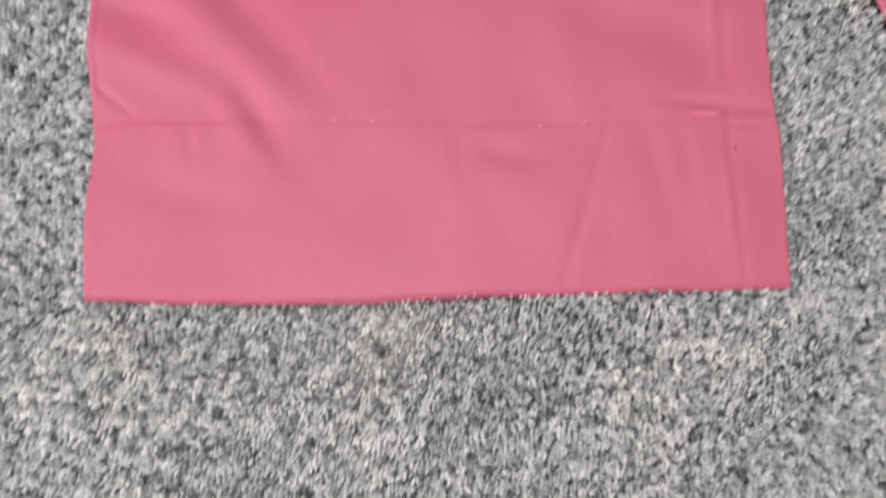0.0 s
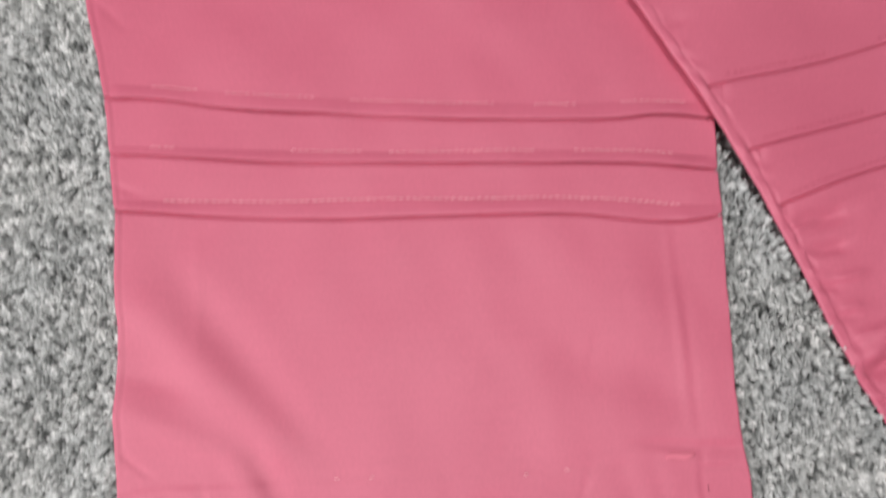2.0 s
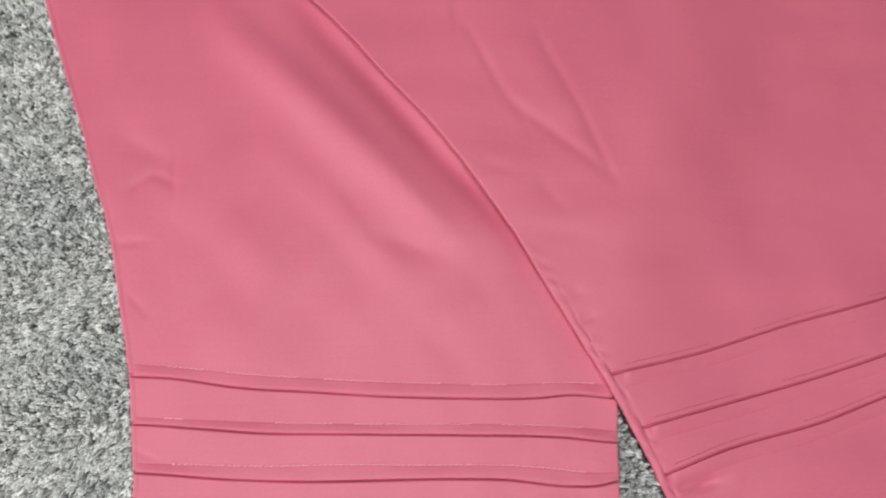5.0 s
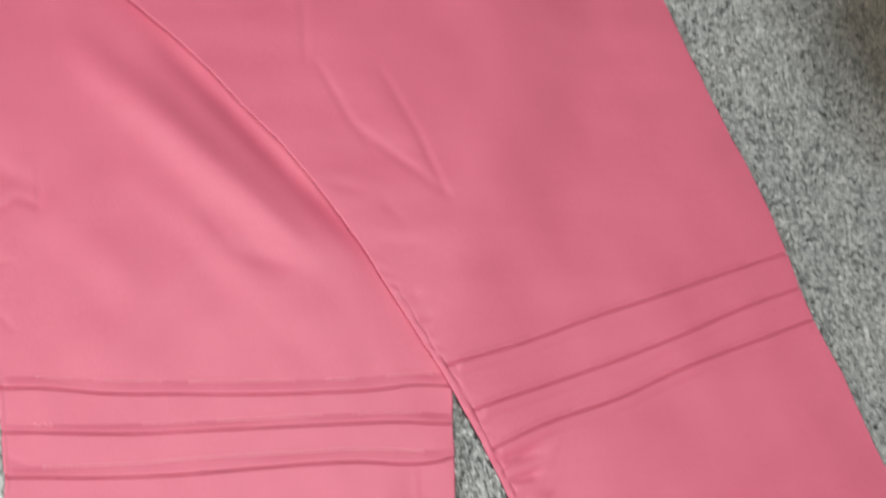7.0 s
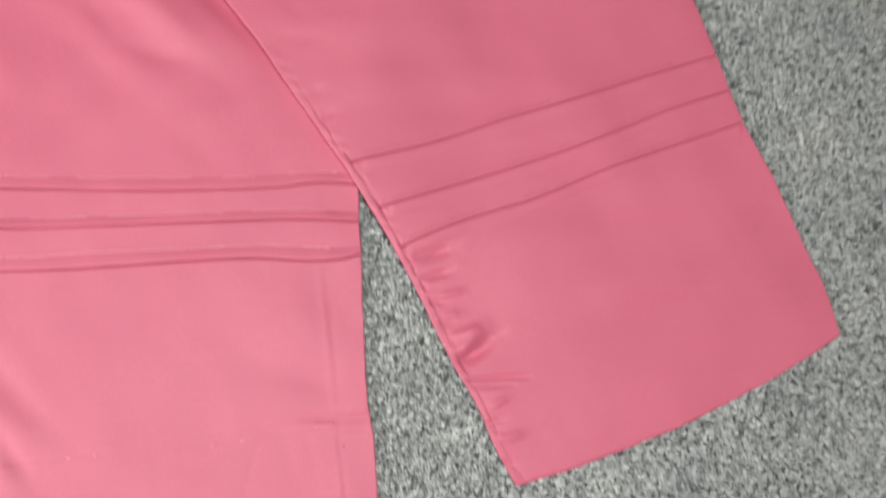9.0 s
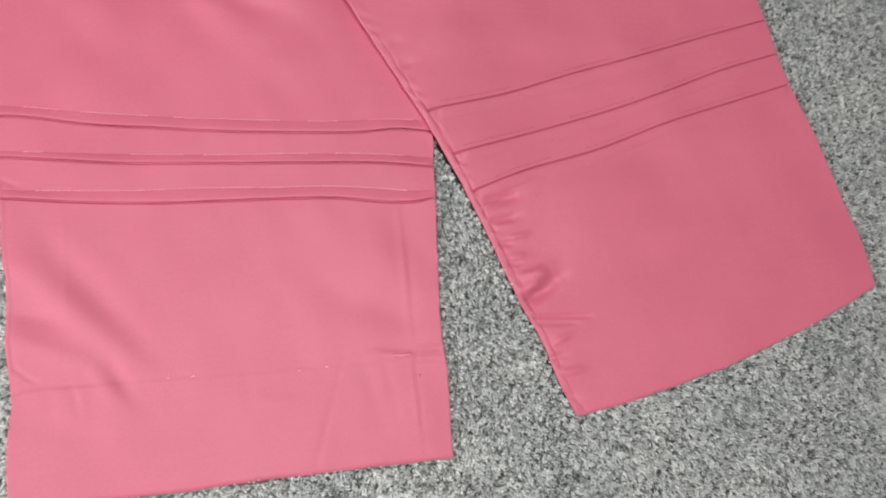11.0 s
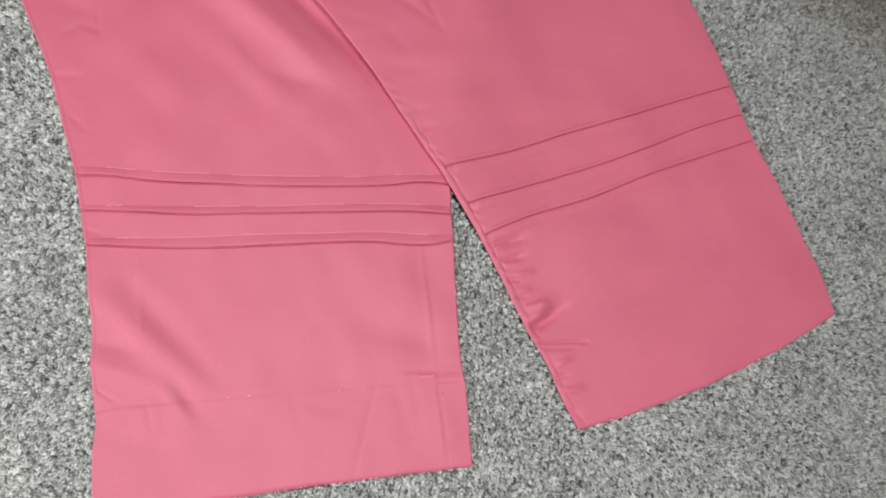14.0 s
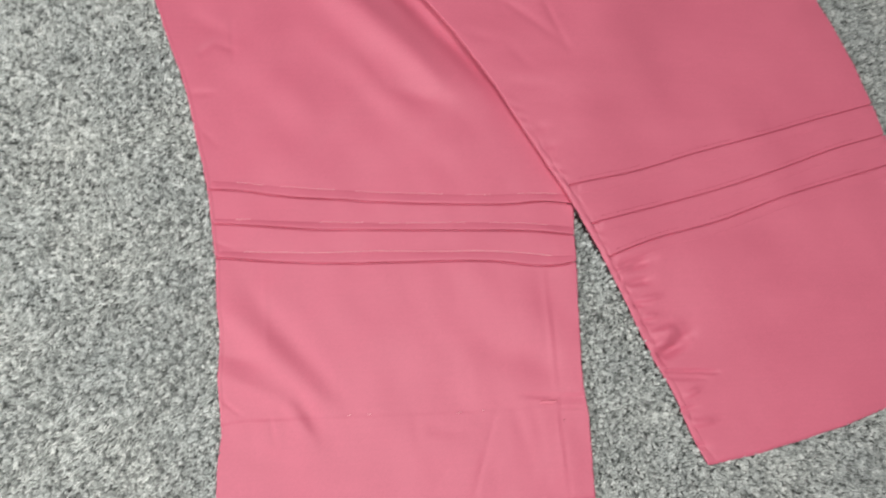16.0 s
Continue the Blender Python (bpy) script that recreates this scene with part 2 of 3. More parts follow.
S3 = smooth_curve([(-0.02, 0.1590), (0.0185, 0.1576), (0.0555, 0.1568), (0.087, 0.1574), (0.130, 0.1569), (0.163, 0.1568), (0.190, 0.1550), (0.206, 0.1532), (0.23, 0.1535)])


def left_height(x, y):
    h = CLOTH + 0.0013 * ripple(x, y, 0.13, 3) + 0.00075 * ripple(x, y, 0.045, 8) + 0.00014 * ripple(x, y, 0.022, 14) + 0.00008 * ripple(x, y, 0.012, 9)
    # broad diagonal folds above the hem
    h = h + crease(x, y, (0.000, 0.122), (0.058, 0.062), 0.0072, 0.0017)
    h = h + crease(x, y, (0.012, 0.134), (0.068, 0.068), 0.0066, -0.0012)
    h = h + crease(x, y, (-0.006, 0.084), (0.034, 0.066), 0.0055, 0.0011)
    h = h + crease(x, y, (-0.004, 0.096), (0.022, 0.088), 0.0040, -0.0007, 0.3)
    h = h + crease(x, y, (0.036, 0.066), (0.050, 0.043), 0.0045, 0.0010)
    h = h + crease(x, y, (0.043, 0.070), (0.057, 0.046), 0.0040, -0.0008)
    h = h + crease(x, y, (-0.001, 0.067), (0.010, 0.058), 0.0011, -0.0006)
    h = h + crease(x, y, (0.027, 0.055), (0.030, 0.041), 0.0016, -0.0006)
    h = h + crease(x, y, (0.009, 0.037), (0.046, 0.027), 0.0070, -0.0008)
    h = h + crease(x, y, (0.110, 0.030), (0.180, 0.040), 0.0140, 0.0007)
    h = h + crease(x, y, (0.120, 0.046), (0.142, 0.044), 0.0040, -0.0006)
    h = h + crease(x, y, (0.165, 0.094), (0.222, 0.078), 0.0110, -0.0011)
    h = h + crease(x, y, (0.0225, 0.147), (0.0245, 0.098), 0.0016, 0.0003)
    h = h + crease(x, y, (0.2005, 0.146), (0.2030, 0.070), 0.0016, 0.0003)
    # the leg swells into a long fold beside the leg that lies over it
    h = h + crease(x, y, (0.020, 0.386), (0.140, 0.272), 0.0125, 0.0052)
    h = h + crease(x, y, (0.020, 0.420), (0.180, 0.262), 0.0300, 0.0030)
    h = h + crease(x, y, (0.062, 0.396), (0.173, 0.276), 0.0080, -0.0034)
    h = h + crease(x, y, (0.060, 0.305), (0.130, 0.240), 0.0120, 0.0019)
    h = h + crease(x, y, (0.000, 0.300), (0.060, 0.235), 0.0130, 0.0014)
    h = h + crease(x, y, (0.098, 0.271), (0.142, 0.260), 0.0060, -0.00072)
    h = h + crease(x, y, (0.086, 0.294), (0.102, 0.270), 0.0045, -0.00052)
    # puckers at the outer seam
    h = h + crease(x, y, (-0.026, 0.318), (-0.002, 0.306), 0.0060, -0.00084)
    h = h + crease(x, y, (-0.023, 0.292), (-0.012, 0.302), 0.0026, -0.00078, 0.3)
    h = h + crease(x, y, (-0.013, 0.302), (0.000, 0.296), 0.0026, -0.00065, 0.3)
    h = h + crease(x, y, (-0.002, 0.317), (0.000, 0.288), 0.0013, -0.00046)
    h = h + crease(x, y, (-0.028, 0.264), (-0.012, 0.265), 0.0020, -0.00052)
    h = h + crease(x, y, (-0.018, 0.238), (-0.008, 0.228), 0.0013, -0.00046)
    h = h + crease(x, y, (-0.008, 0.164), (0.002, 0.160), 0.0016, -0.00033)
    # fold of the hem, with small pleats caught in it
    line = 0.0556 + 0.003 * np.exp(-((x - 0.205) / 0.02) ** 2) - 0.002 * np.exp(-((x + 0.002) / 0.006) ** 2)
    fade = 0.55 + 0.8 * np.exp(-((x - 0.02) / 0.03) ** 2)
    h = h + fade * (0.00028 * (1 - step(-0.002, 0.002, y - line)) - 0.00024 * np.exp(-((y - line) / 0.0013) ** 2) * (0.6 + 0.4 * np.sin(x * 310) * np.sin(x * 97)))
    h = h + crease(x, y, (0.1642, 0.055), (0.1590, 0.038), 0.0007, -0.00030, 0.3)
    h = h + crease(x, y, (0.1595, 0.040), (0.1470, 0.001), 0.0017, -0.00025, 0.3)
    h = h + crease(x, y, (0.2052, 0.053), (0.2082, -0.003), 0.0007, -0.00030, 0.3)
    h = h + crease(x, y, (0.2028, 0.052), (0.2050, 0.012), 0.0013, 0.00020)
    h = h + crease(x, y, (0.2054, 0.118), (0.2068, 0.066), 0.0012, -0.00015, 0.6)
    h = h + crease(x, y, (0.183, 0.0640), (0.205, 0.0622), 0.0020, -0.00060)
    h = h + crease(x, y, (0.205, 0.0615), (0.224, 0.0612), 0.0024, -0.00080)
    h = h + crease(x, y, (0.2062, 0.0630), (0.2062, 0.0545), 0.0008, -0.00035)
    h = h + crease(x, y, (0.2062, 0.0548), (0.2190, 0.0550), 0.0010, -0.00030)
    for px in (0.014, 0.034, 0.061, 0.112, 0.176, 0.188):
        h = h + crease(x, y, (px, 0.057), (px + 0.004, 0.035), 0.0034, -0.00022)
    # the narrow gap under the free fold of each tuck
    for line in (T1, T2, T3):
        depth = 0.0030 + 0.0012 * np.sin(x * 61 + line(0.0) * 500) * np.sin(x * 23) + 0.0018 * step(0.198, 0.207, x)
        h = h - depth * np.exp(-((y - line(x) + 0.0002) / 0.0006) ** 2)
    # seam allowance pressed along the outer edge
    d = x - LEFT_OUT(y)
    ridge = 0.0002 * (1 - step(0.0018, 0.0028, d)) - 0.00024 * (0.6 + 0.5 * np.sin(y * 233) * np.sin(y * 71)) * np.exp(-((d - 0.0027) / 0.0005) ** 2)
    h = h + ridge * step(0.058, 0.066, y)
    return h


RIGHT_ENDS = ((0.2225, 0.1985), (0.2358, 0.1725), (0.2447, 0.1500))


def right_height(x, y):
    h = CLOTH + 0.0016 * ripple(x, y, 0.12, 21) + 0.00075 * ripple(x, y, 0.045, 5) + 0.00008 * ripple(x, y, 0.022, 16) + 0.00008 * ripple(x, y, 0.012, 6)
    # it climbs over the leg that it lies on
    over = LEFT_IN(y) - x
    h = h + (0.0052 + 0.0045 * step(0.20, 0.31, y)) * step(-0.070, 0.012, over) * step(0.09, 0.21, y)
    # seam allowance pressed along the inner edge
    d = (x - RIGHT_IN(y)) * 0.90
    wob = 0.0006 * np.sin(x * 170) + 0.0004 * np.sin(y * 410)
    wide = 0.0043 + wob
    h = h - 0.0009 * (0.55 + 0.45 * np.sin(y * 517 + 3 * np.sin(y * 90))) * np.exp(-((d - wide - 0.0004) / 0.0004) ** 2) * (1 - step(0.20, 0.26, y)) * (0.45 + 0.55 * step(0.10, 0.14, y))
    pucker = np.sin(y * 610 + 2.2 * np.sin(y * 151) + x * 160) * np.sin(y * 77 + 1)
    h = h + 0.00030 * pucker * np.exp(-((d - 0.0042) / 0.0034) ** 2) * (1 - step(0.24, 0.30, y))
    for _, ty in RIGHT_ENDS:
        h = h + 0.0007 * np.exp(-((d - 0.0024) / 0.0016) ** 2 - ((y - ty) / 0.0028) ** 2)
    # drag lines at the seam
    h = h + crease(x, y, (0.2730, 0.0850), (0.2950, 0.0985), 0.0042, -0.0033, 0.6)
    h = h + crease(x, y, (0.2740, 0.0930), (0.2880, 0.1040), 0.0040, 0.0020)
    h = h + crease(x, y, (0.2770, 0.0762), (0.3127, 0.0746), 0.0013, -0.00196, 0.8)
    h = h + crease(x, y, (0.2800, 0.0716), (0.3050, 0.0706), 0.0014, -0.00126)
    h = h + crease(x, y, (0.2528, 0.1435), (0.2739, 0.1490), 0.0034, -0.00210)
    h = h + crease(x, y, (0.2554, 0.1309), (0.2724, 0.1361), 0.0030, -0.00196)
    h = h + crease(x, y, (0.2596, 0.1200), (0.2678, 0.1210), 0.0024, -0.00168)
    h = h + crease(x, y, (0.2640, 0.1080), (0.2730, 0.1095), 0.0022, -0.00140)
    h = h + crease(x, y, (0.2828, 0.0500), (0.2953, 0.0521), 0.0018, -0.00140)
    h = h + crease(x, y, (0.2870, 0.0294), (0.3000, 0.0272), 0.0022, -0.00140)
    h = h + crease(x, y, (0.2060, 0.2270), (0.2140, 0.2290), 0.0024, -0.00070)
    h = h + crease(x, y, (0.2010, 0.2400), (0.2080, 0.2420), 0.0024, -0.00065)
    for q, (px, py) in enumerate(((0.247, 0.142), (0.251, 0.131), (0.256, 0.1215), (0.262, 0.1105), (0.266, 0.1000), (0.271, 0.0930), (0.2845, 0.0600), (0.2875, 0.0420))):
        h = h + crease(x, y, (px + 0.004, py), (px + 0.014 + 0.004 * (q % 3), py + 0.004 - 0.002 * (q % 2)), 0.0019 + 0.0005 * (q % 2), 0.00126, 0.5)
    # creases that run down from the seat
    h = h + crease(x, y, (0.1430, 0.430), (0.1440, 0.384), 0.0022, -0.00052, 0.5)
    h = h + crease(x, y, (0.1500, 0.386), (0.1720, 0.344), 0.0026, -0.00056, 0.5)
    h = h + crease(x, y, (0.1720, 0.345), (0.2260, 0.303), 0.0034, -0.00060, 0.5)
    h = h + crease(x, y, (0.1730, 0.345), (0.1820, 0.328), 0.0030, -0.00033)
    h = h + crease(x, y, (0.1890, 0.382), (0.2100, 0.342), 0.0030, -0.00048, 0.4)
    h = h + crease(x, y, (0.2100, 0.342), (0.2270, 0.302), 0.0026, -0.00052, 0.5)
    h = h + crease(x, y, (0.1780, 0.376), (0.2180, 0.316), 0.0075, 0.00037)
    h = h + crease(x, y, (0.1560, 0.307), (0.1750, 0.304), 0.0040, -0.00052)
    h = h + crease(x, y, (0.1860, 0.300), (0.1990, 0.284), 0.0040, -0.00033)
    h = h + crease(x, y, (0.1780, 0.272), (0.2090, 0.271), 0.0045, -0.00048)
    h = h + crease(x, y, (0.3300, 0.100), (0.4500, 0.150), 0.0160, 0.0011)
    h = h + crease(x, y, (0.3700, 0.090), (0.4700, 0.135), 0.0100, -0.0008)
    # pressed tucks that lie towards the seat: a lip and a narrow groove each
    for e, wave in zip(RIGHT_TUCKS, RIGHT_WAVES):
        (ax, ay), (bx, by) = e
        u = (x - ax) / (bx - ax)
        d = (y - (ay + (by - ay) * u + 0.62 * wave(u))) * 0.965
        far = step(0.0045, 0.0065, x - RIGHT_IN(y))
        h = h - far * 0.0024 * np.exp(-((d - 0.0005) / 0.00048) ** 2)
    return h


RIGHT_TUCKS = (((0.2225, 0.1998), (0.4575, 0.2639)), ((0.2358, 0.1736), (0.4675, 0.2414)), ((0.2447, 0.1508), (0.4718, 0.2195)))
RIGHT_WAVES = (smooth_curve([(-0.2, 0), (0, 0), (0.2, -0.003), (0.4, -0.0006), (0.6, -0.001), (0.8, 0), (1, 0), (1.2, 0)]),
               smooth_curve([(-0.2, 0), (0, 0), (0.22, -0.0027), (0.42, -0.0046), (0.62, -0.003), (0.8, 0.0008), (1, 0), (1.2, 0)]),
               smooth_curve([(-0.2, 0), (0, 0), (0.14, 0.003), (0.37, -0.0006), (0.59, 0.003), (0.8, 0.0014), (1, 0), (1.2, 0)]))


def over_edge(top, low, k):
    """The cloth's height where it turns over a thin rounded edge; k is 0 at the edge and 1 inside."""
    rim = np.maximum(low, top - THICK)
    return rim + (top - rim) * np.sqrt(1 - (1 - k) ** 2)


def leg(name, place, height, floor_at, rows, label):
    """A flattened tube of cloth: a top sheet that rolls over at its edges and at the hem, and a flat back."""
    w = 0.23
    edge = np.array([0, 0.15, 0.4, 0.8, 1.3, 1.9, 2.6, 3.4, 4.2, 5.0, 5.8]) / 1000 / w
    us = np.r_[edge, np.linspace(0.0072 / w, 1 - 0.0072 / w, 150), 1 - edge[::-1]]
    s, u = np.meshgrid(rows, us, indexing="ij")
    x, y = place(u, s)
    side, hem = np.clip(np.minimum(u, 1 - u) * w / ROLL, 0, 1), np.clip((s - rows[0]) / 0.0030, 0, 1)
    low = floor_at(x, y) + LIFT
    z = over_edge(height(x, y), low, side)
    z = low + (z - low) * np.sqrt(1 - (1 - hem) ** 2)
    verts = np.stack([x, y, z], -1)
    sb, ub = np.meshgrid(rows, np.linspace(1, 0, 30) * 0.972 + 0.014, indexing="ij")
    xb, yb = place(ub, sb)
    back = np.stack([xb, yb, floor_at(xb, yb) + 0.0002], -1)
    verts = np.concatenate([verts, back], 1)
    nr, nc = verts.shape[:2]
    idx = np.arange(nr * nc).reshape(nr, nc)
    ring = np.concatenate([idx, idx[:, :1]], 1)
    a, b, c, e = ring[:-1, :-1], ring[:-1, 1:], ring[1:, 1:], ring[1:, :-1]
    faces = np.stack([a, b, c, e], -1).reshape(-1, 4).tolist()
    faces += [idx[0, ::-1].tolist(), idx[-1].tolist()]
    return mesh_object(name, verts.reshape(-1, 3).tolist(), faces, PINK, trousers, label)


def row_steps(stops):
    out = []
    for (a, b, gap) in stops:
        out += list(np.arange(a, b - 1e-9, gap))
    return np.array(out + [stops[-1][1]])


def left_place(u, s):
    x = LEFT_OUT(s) * (1 - u) + LEFT_IN(s) * u
    return x, s + (LEFT_HEM(u) + 0.00025 * np.sin(u * 37) * np.sin(u * 13)) * (1 - step(0.0, 0.05, s))


def right_place(u, s):
    yl, yr = s + 0.0155, RIGHT_RISE(s)
    x = RIGHT_IN(yl) * (1 - u) + RIGHT_OUT(yr) * u
    bow = -0.0086 * np.sin(np.pi * np.clip(u, 0, 1)) ** 0.85 * (1 - step(0.0, 0.12, s))
    return x - bow * 0.29, yl * (1 - u) + yr * u + bow * 0.95 + 0.0004 * np.sin(u * 31) * np.sin(u * 11) * (1 - step(0.0, 0.05, s))


def right_floor(x, y):
    over = LEFT_IN(y) - x
    return (0.0052 + 0.0045 * step(0.20, 0.31, y)) * step(-0.070, 0.012, over) * step(0.09, 0.21, y)


HEM_ROWS = [(0.0, 0.006, 0.0006)]
left_rows = row_steps(HEM_ROWS + [(0.006, 0.05, 0.0018), (0.05, 0.066, 0.0006), (0.066, 0.145, 0.0016), (0.145, 0.205, 0.0004), (0.205, 0.30, 0.0016), (0.30, 0.42, 0.0025), (0.42, 0.66, 0.008)])
left_leg = leg("left_leg", left_place, left_height, lambda x, y: 0 * x, left_rows, "trouser leg with three stitched tucks")
right_rows = row_steps(HEM_ROWS + [(0.006, 0.10, 0.0012), (0.10, 0.122, 0.001), (0.122, 0.200, 0.0003), (0.20, 0.21, 0.001), (0.21, 0.42, 0.0018), (0.42, 0.66, 0.008)])
right_leg = leg("right_leg", right_place, right_height, right_floor, right_rows, "trouser leg folded over the other, with three pressed tucks")


def tuck(edge, seam, parent, height):
    """A narrow pleat that lies flat: stitched down along the seam line, with a rounded free fold along the edge line."""
    xs = np.linspace(edge[0], edge[1], 150)
    ye, ys = edge[2](xs), seam(xs)
    across = ((1.1, -0.0005), (0.98, 0.0), (0.8, 0.0002), (0.5, 0.0005), (0.25, 0.00075), (0.06, 0.00078), (0.01, 0.0007), (-0.01, 0.0005), (0.0, 0.0002), (0.08, -0.0004))
    verts, faces = [], []
    taper = np.minimum(1, np.minimum(xs - xs[0], xs[-1] - xs) / 0.004 + 0.25)
    sway = 1 + 0.3 * np.sin(xs * 75 + edge[0] * 900) * np.sin(xs * 31 + 1.0)
    sway = sway + 0.9 * np.exp(-((xs - 0.209) / 0.006) ** 2)
    for k, rise in across:
        y = ye * (1 - k) + ys * k
        kb = max(k, 0.35)
        verts.append(np.stack([xs, y, height(xs, ye * (1 - kb) + ys * kb) + rise * taper * sway], -1))
    v = np.stack(verts, 1)
    n, m = v.shape[:2]
    for i in range(n - 1):
        for j in range(m - 1):
            faces.append((i * m + j, i * m + j + 1, (i + 1) * m + j + 1, (i + 1) * m + j))
    return mesh_object("tuck", v.reshape(-1, 3).tolist(), faces, PINK, parent)


def side_seam(edge, y0, y1, width, rise, parent, height, low):
    """A pressed seam allowance along a leg's edge: a narrow strip with one free, slightly puckered side."""
    ys = np.linspace(y0, y1, 260)
    fade = np.minimum(1, np.minimum(ys - y0, y1 - ys) / 0.03 + 0.02)
    across = ((0.0002, -0.0002), (0.0006, 0.0), (0.0012, 0.35), (0.0022, 0.85), (0.6, 1.0), (0.9, 0.95), (0.99, 0.75), (1.01, 0.4), (0.98, 0.0), (0.9, -0.5))
    wide = width * (1 + 0.10 * np.sin(ys * 190) + 0.07 * np.sin(ys * 431 + 1))
    cols = []
    for k, up in across:
        d = np.full_like(ys, k) if k < 0.01 else wide * k
        x = edge(ys) + d
        z = over_edge(height(x, ys), low(x, ys) + LIFT, np.clip(d * 0.93 / ROLL, 0, 1))
        cols.append(np.stack([x, ys, z + 0.00006 + rise * up * fade * (1 + 0.10 * np.sin(ys * 260))], -1))
    v = np.stack(cols, 1)
    n, m = v.shape[:2]
    faces = [(i * m + j, i * m + j + 1, (i + 1) * m + j + 1, (i + 1) * m + j) for i in range(n - 1) for j in range(m - 1)]
    return mesh_object("side_seam", v.reshape(-1, 3).tolist(), faces, PINK, parent, "pressed side seam along the edge of the leg")


side_seam(RIGHT_IN, 0.020, 0.250, 0.0044, 0.00012, right_leg, right_height, right_floor)


def stitching(name, path, x0, x1, gaps, height, parent, pitch=0.0025, thick=0.00034, label="pale pink machine stitching", mat=None):
    """A row of machine stitches: short slanted threads with rounded ends."""
    rng = random.Random(int(x1 * 9000) + int(path(x0) * 7000))
    verts, faces = [], []
    x = x0
    while x < x1:
        if not any(a < x < b for a, b in gaps):
            tx = x + rng.uniform(-0.0002, 0.0002)
            tilt = rng.uniform(0.1, 0.35)
            ln, base = pitch * rng.uniform(0.74, 0.92), len(verts)
            for k, r in ((0, 0.3), (0.15, 0.9), (0.5, 1.0), (0.85, 0.9), (1, 0.3)):
                px, py = tx + ln * k, path(tx) + ln * (k - 0.5) * tilt
                pz = float(height(np.float64(px), np.float64(py))) + 0.00012 + 0.0002 * math.sin(math.pi * k)
                for q in range(6):
                    a = q * math.pi / 3
                    verts.append((px, py + thick * r * math.cos(a), pz + thick * r * math.sin(a)))
            for i in range(4):
                for q in range(6):
                    faces.append((base + i * 6 + q, base + i * 6 + (q + 1) % 6, base + i * 6 + 6 + (q + 1) % 6, base + i * 6 + 6 + q))
            faces += [tuple(base + q for q in range(6))[::-1], tuple(base + 24 + q for q in range(6))]
        x += pitch
    ob = mesh_object(name, verts, faces, mat or THREAD, parent, label)
    ob["kind"] = "stuff"
    return ob


for k, (t_line, s_line, x0, x1, gaps) in enumerate((
        (T1, S1, 0.004, 0.214, ((0.02, 0.03), (0.066, 0.078), (0.135, 0.15), (0.168, 0.186))),
        (T2, S2, 0.004, 0.206, ((0.012, 0.056), (0.084, 0.092), (0.15, 0.166))),
        (T3, S3, 0.010, 0.207, ()))):
    y = float(t_line(0.1))
    tuck((float(LEFT_OUT(y)) + 0.0012, float(LEFT_IN(y)) - 0.0008, t_line), s_line, left_leg, left_height)
    stitching("tuck_stitching", s_line, x0, x1, gaps, left_height, left_leg, 0.0025, (0.00017, 0.00018, 0.00024)[k])
for ((ax, ay), (bx, by)), wave in zip(RIGHT_TUCKS, RIGHT_WAVES):
    def fold_line(q, ax=ax, ay=ay, bx=bx, by=by, wave=wave):
        u = (q - ax) / (bx - ax)
        return ay + (by - ay) * u + 0.62 * wave(u)

    def sewn_line(q, fold_line=fold_line):
        return fold_line(q) - 0.0075
    tuck((ax + 0.0042, bx - 0.0012, fold_line), sewn_line, right_leg, right_height)
    stitching("tuck_stitching", lambda q, fold_line=fold_line: fold_line(q) + 0.0042, ax + 0.006, bx - 0.03, ((ax + 0.05, ax + 0.075), (ax + 0.12, ax + 0.14)), right_height, right_leg, 0.0029, 0.00013,
              "row of stitch holes, their shade painted as dark rose dashes", HOLESHADE)
hem_line = smooth_curve([(0, 0.0548), (0.07, 0.0559), (0.117, 0.0554), (0.14, 0.0547), (0.165, 0.0565), (0.2, 0.0585)])
stitching("hem_stitching", hem_line, 0.0725, 0.156, ((0.0745, 0.0845), (0.0865, 0.1390), (0.1415, 0.1530)), left_height, left_leg, 0.0025, 0.0002, "few pale stitches showing along the hem fold")


def blob_strip(name, a, b, width, rise, height, mat, parent, label):
    """A short raised scrap of folded cloth or thread between two places."""
    (ax, ay), (bx, by) = a, b
    n, m = 14, 8
    dx, dy = bx - ax, by - ay
    ln = math.hypot(dx, dy)
    verts, faces = [], []
    for i in range(n):
        k = i / (n - 1)
        r = max(0.08, math.sin(math.pi * min(1, max(0, k * 0.94 + 0.03))) ** 0.35)
        for j in range(m):
            q = 2 * math.pi * j / m
            off = width * r * math.cos(q)
            x, y = ax + dx * k - dy / ln * off, ay + dy * k + dx / ln * off + 0.0003 * math.sin(k * 7)
            verts.append((x, y, float(height(np.float64(x), np.float64(y))) + rise * (0.4 + r * math.sin(q))))
    for i in range(n - 1):
        for j in range(m):
            faces.append((i * m + j, i * m + (j + 1) % m, (i + 1) * m + (j + 1) % m, (i + 1) * m + j))
    faces += [tuple(range(m))[::-1], tuple(range((n - 1) * m, n * m))]
    return mesh_object(name, verts, faces, mat, parent, label)


blob_strip("hem_corner_fold", (0.1925, 0.0588), (0.2035, 0.0594), 0.0012, 0.00035, left_height, PALECOTTON, left_leg, "small paler folded corner at the hem seam")
blob_strip("loose_thread", (0.2072, 0.0482), (0.2073, 0.0462), 0.00013, 0.0002, left_height, DARKTHREAD, left_leg, "dark red thread end")


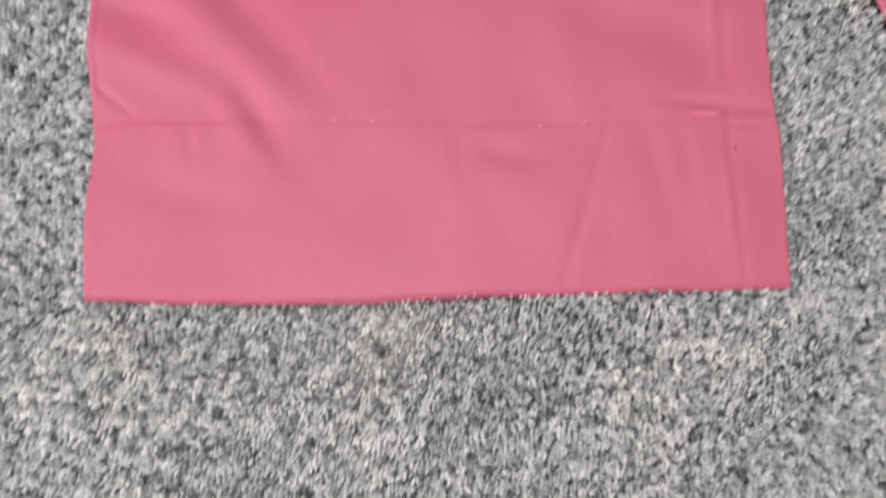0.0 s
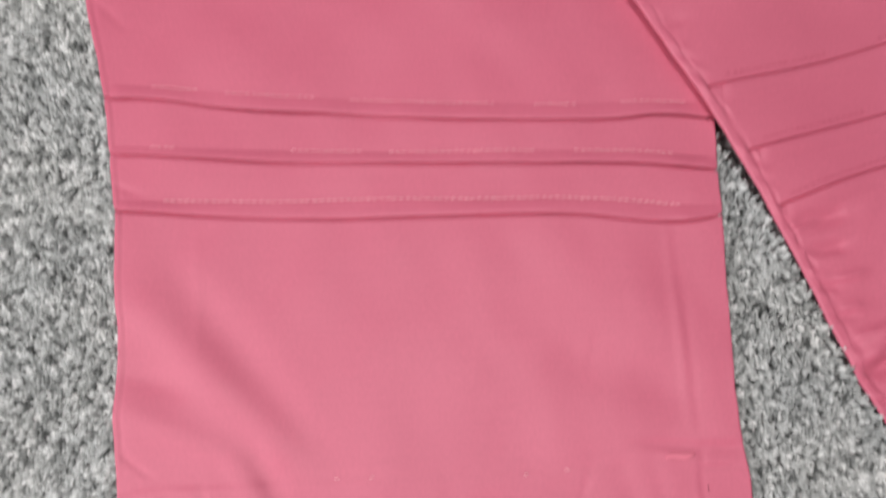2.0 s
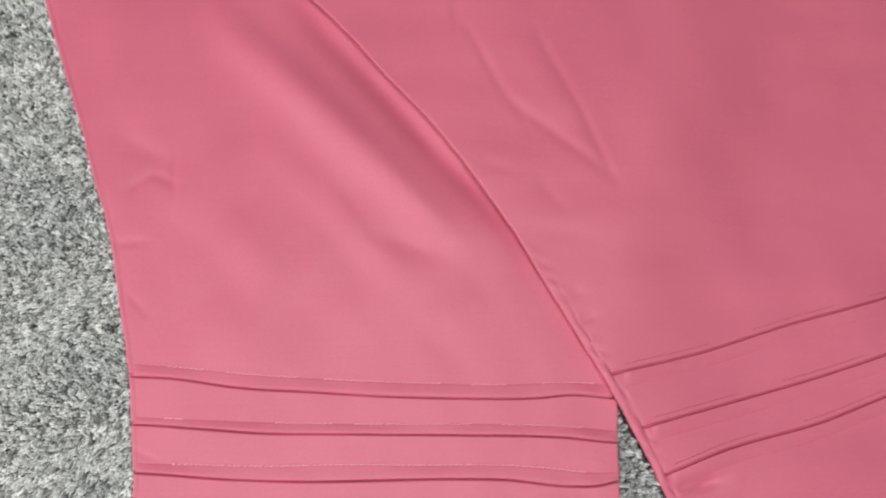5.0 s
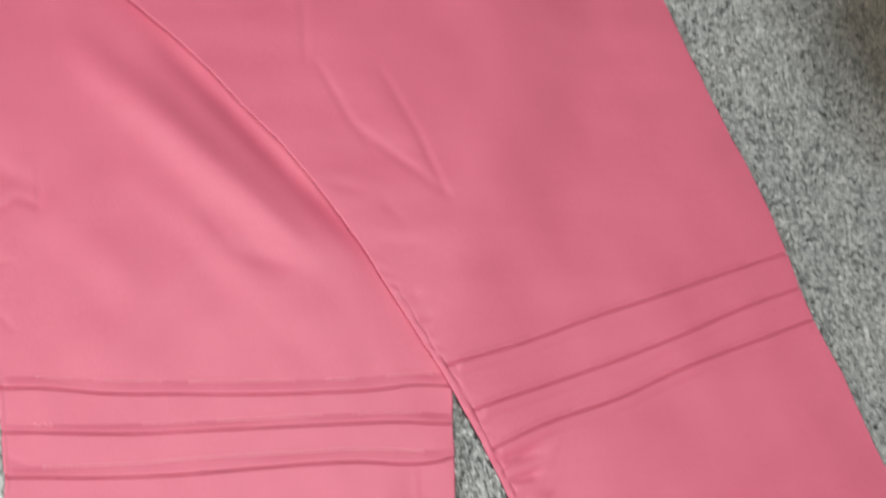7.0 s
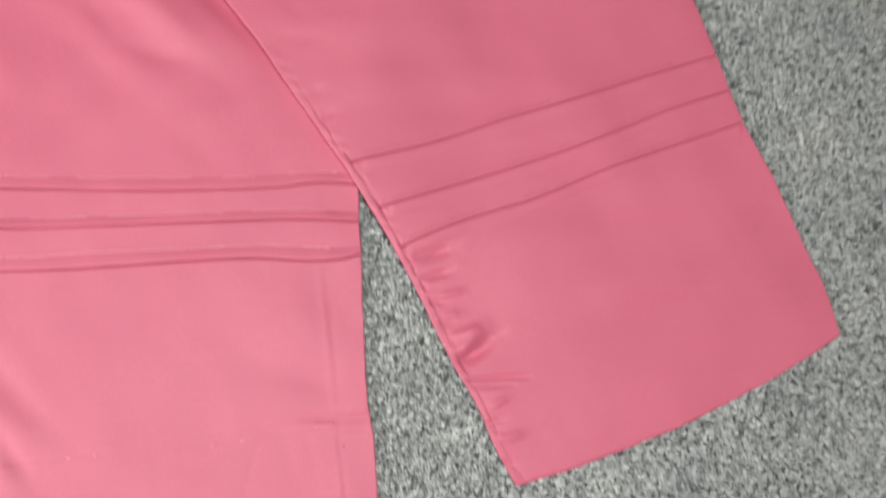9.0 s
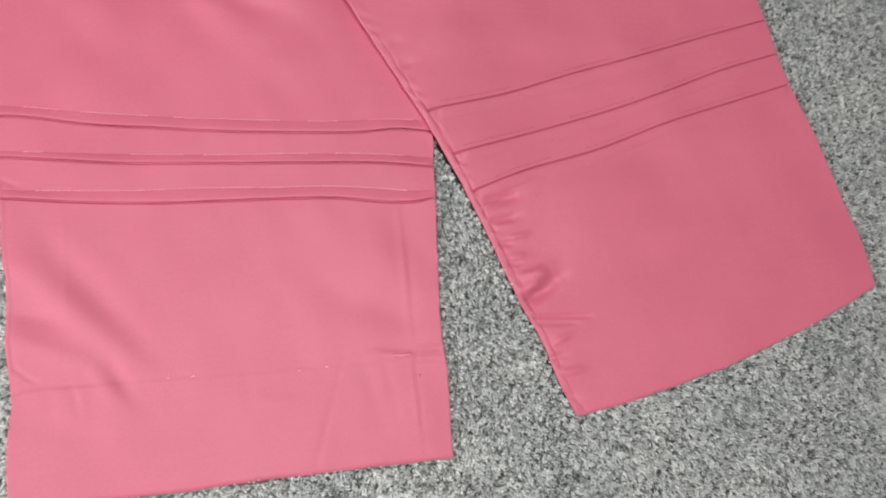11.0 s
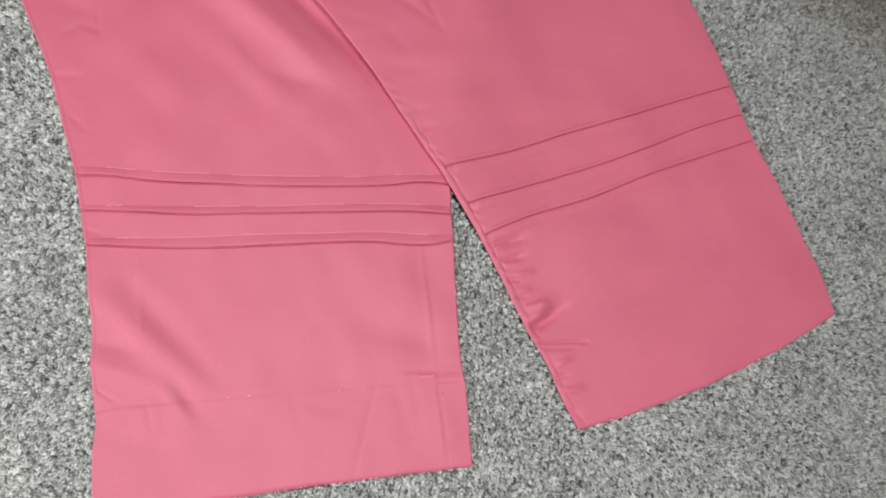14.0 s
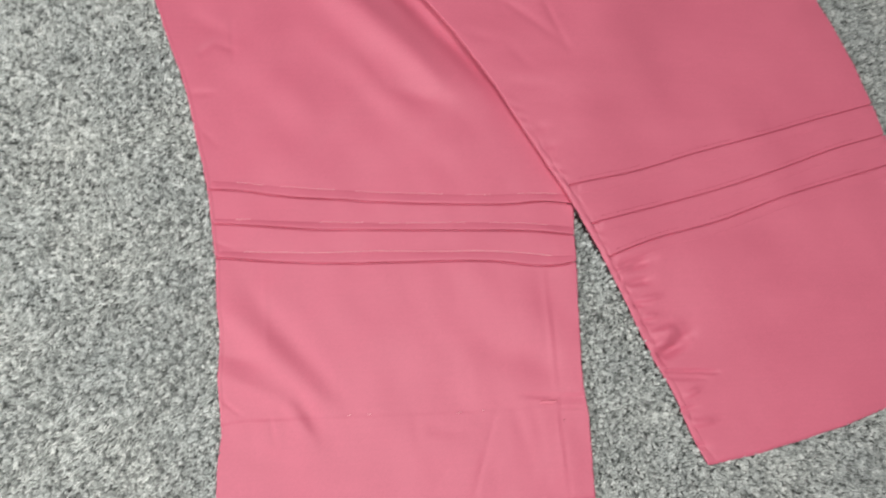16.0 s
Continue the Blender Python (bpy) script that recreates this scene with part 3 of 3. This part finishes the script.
# ---- the carpet's pile ----
def pile(x0, x1, y0, y1, gap):
    """A cut-pile carpet: yarns of a few splayed blunt strands that all lean one way; left out where the cloth lies on them."""
    rng = np.random.RandomState(11)
    gx, gy = np.meshgrid(np.arange(x0, x1, gap), np.arange(y0, y1, gap * 0.87))
    gx = gx + (np.arange(gx.shape[0])[:, None] % 2) * gap / 2
    x = (gx + rng.uniform(-0.4, 0.4, gx.shape) * gap).ravel()
    y = (gy + rng.uniform(-0.4, 0.4, gx.shape) * gap).ravel()
    strands = 4
    flow = ripple(x, y, 0.08, 40) * 4
    bend = 0.0003 + 0.0005 * rng.rand(len(x))
    nap_x = -NAP * 0.78 + bend * np.cos(flow) + rng.normal(0, 0.00035, len(x))
    nap_y = -NAP * 0.62 + bend * np.sin(flow) + rng.normal(0, 0.00035, len(x))
    high = rng.uniform(0.0047, 0.0061, len(x))
    tone = np.clip(rng.normal(0.55, 0.24, len(x)), 0, 1)
    turn = rng.uniform(0, 6.28, len(x))
    cols = []
    for k in range(strands):
        a = turn + k * 6.283 / strands + rng.uniform(-0.5, 0.5, len(x))
        r = gap * rng.uniform(0.15, 0.45, len(x))
        cols.append((x + r * np.cos(a), y + r * np.sin(a), nap_x + 0.0004 * np.cos(a) + rng.normal(0, 0.00025, len(x)), nap_y + 0.0004 * np.sin(a) + rng.normal(0, 0.00025, len(x)),
                     high * rng.uniform(0.88, 1.08, len(x)), np.clip(tone + rng.normal(0, 0.17, len(x)), 0, 1)))
    x, y, lx, ly, tall, tone = (np.concatenate(c) for c in zip(*cols))
    m = 0.0007
    hem = LEFT_HEM((x - LEFT_OUT(y)) / 0.226)
    in_left = (x > LEFT_OUT(y) + m) & (x < LEFT_IN(y) - m) & (y > hem + m) & (y < 0.655)
    k = np.clip((x - 0.2995) / 0.2175, 0, 1)
    hem_r = 0.0155 + 0.065 * k - 0.0082 * np.sin(np.pi * k) ** 0.85
    in_right = (x > RIGHT_IN(y) + m) & (x < RIGHT_OUT(y) - m) & (y > hem_r + m) & (y < 0.66)
    o = 0.0028
    near = (x > LEFT_OUT(y) - o) & (x < LEFT_IN(y) + o) & (y > hem - o) | (x > RIGHT_IN(y) - o) & (x < RIGHT_OUT(y) + o) & (y > hem_r - o)
    keep = ~(in_left | in_right)
    x, y, lx, ly, tall, tone, near = (c[keep] for c in (x, y, lx, ly, tall, tone, near))
    n = len(x)
    tall = np.where(near, tall * rng.uniform(0.9, 1.7, n), tall)
    lx, ly = np.where(near, lx * 0.5, lx), np.where(near, ly * 0.5, ly)
    wide = gap * rng.uniform(0.26, 0.42, n)
    spin = rng.uniform(0, 6.28, n)
    sides = 3
    verts = np.zeros((n, sides * 2, 3))
    for r, (hz, wr, lk) in enumerate(((0.5, 1.0, 0.2), (1.0, 0.7, 1.0))):
        for q in range(sides):
            a = spin + q * 2 * np.pi / sides
            verts[:, r * sides + q, 0] = x + wide * wr * np.cos(a) + lx * lk
            verts[:, r * sides + q, 1] = y + wide * wr * np.sin(a) + ly * lk
            verts[:, r * sides + q, 2] = FLOOR + 0.0001 + tall * hz - (0.0006 * (q == 0) if r else 0)
    tri = [(3, 4, 5)]
    for q in range(sides):
        a, b = q, (q + 1) % sides
        tri += [(a, b, b + sides), (a, b + sides, a + sides)]
    tri = np.array(tri)
    faces = (tri[None] + (np.arange(n) * (sides * 2))[:, None, None]).reshape(-1, 3)
    me = bpy.data.meshes.new("carpet_pile")
    me.vertices.add(n * sides * 2)
    me.vertices.foreach_set("co", verts.ravel())
    me.loops.add(faces.size)
    me.loops.foreach_set("vertex_index", faces.ravel().astype(np.int32))
    me.polygons.add(len(faces))
    me.polygons.foreach_set("loop_start", np.arange(0, faces.size, 3, dtype=np.int32))
    me.polygons.foreach_set("use_smooth", np.ones(len(faces), bool))
    me.attributes.new("tone", "FLOAT", "POINT").data.foreach_set("value", np.repeat(tone, sides * 2).astype(np.float32))
    me.materials.append(PILE)
    me.update(calc_edges=True)
    return tagged(new("carpet_pile", me), "flecked light and dark grey cut pile of the carpet", "carpet pile", kind="stuff")


NAP = 0.0007
pile(-0.20, 0.70, -0.12, 0.54, 0.0024)
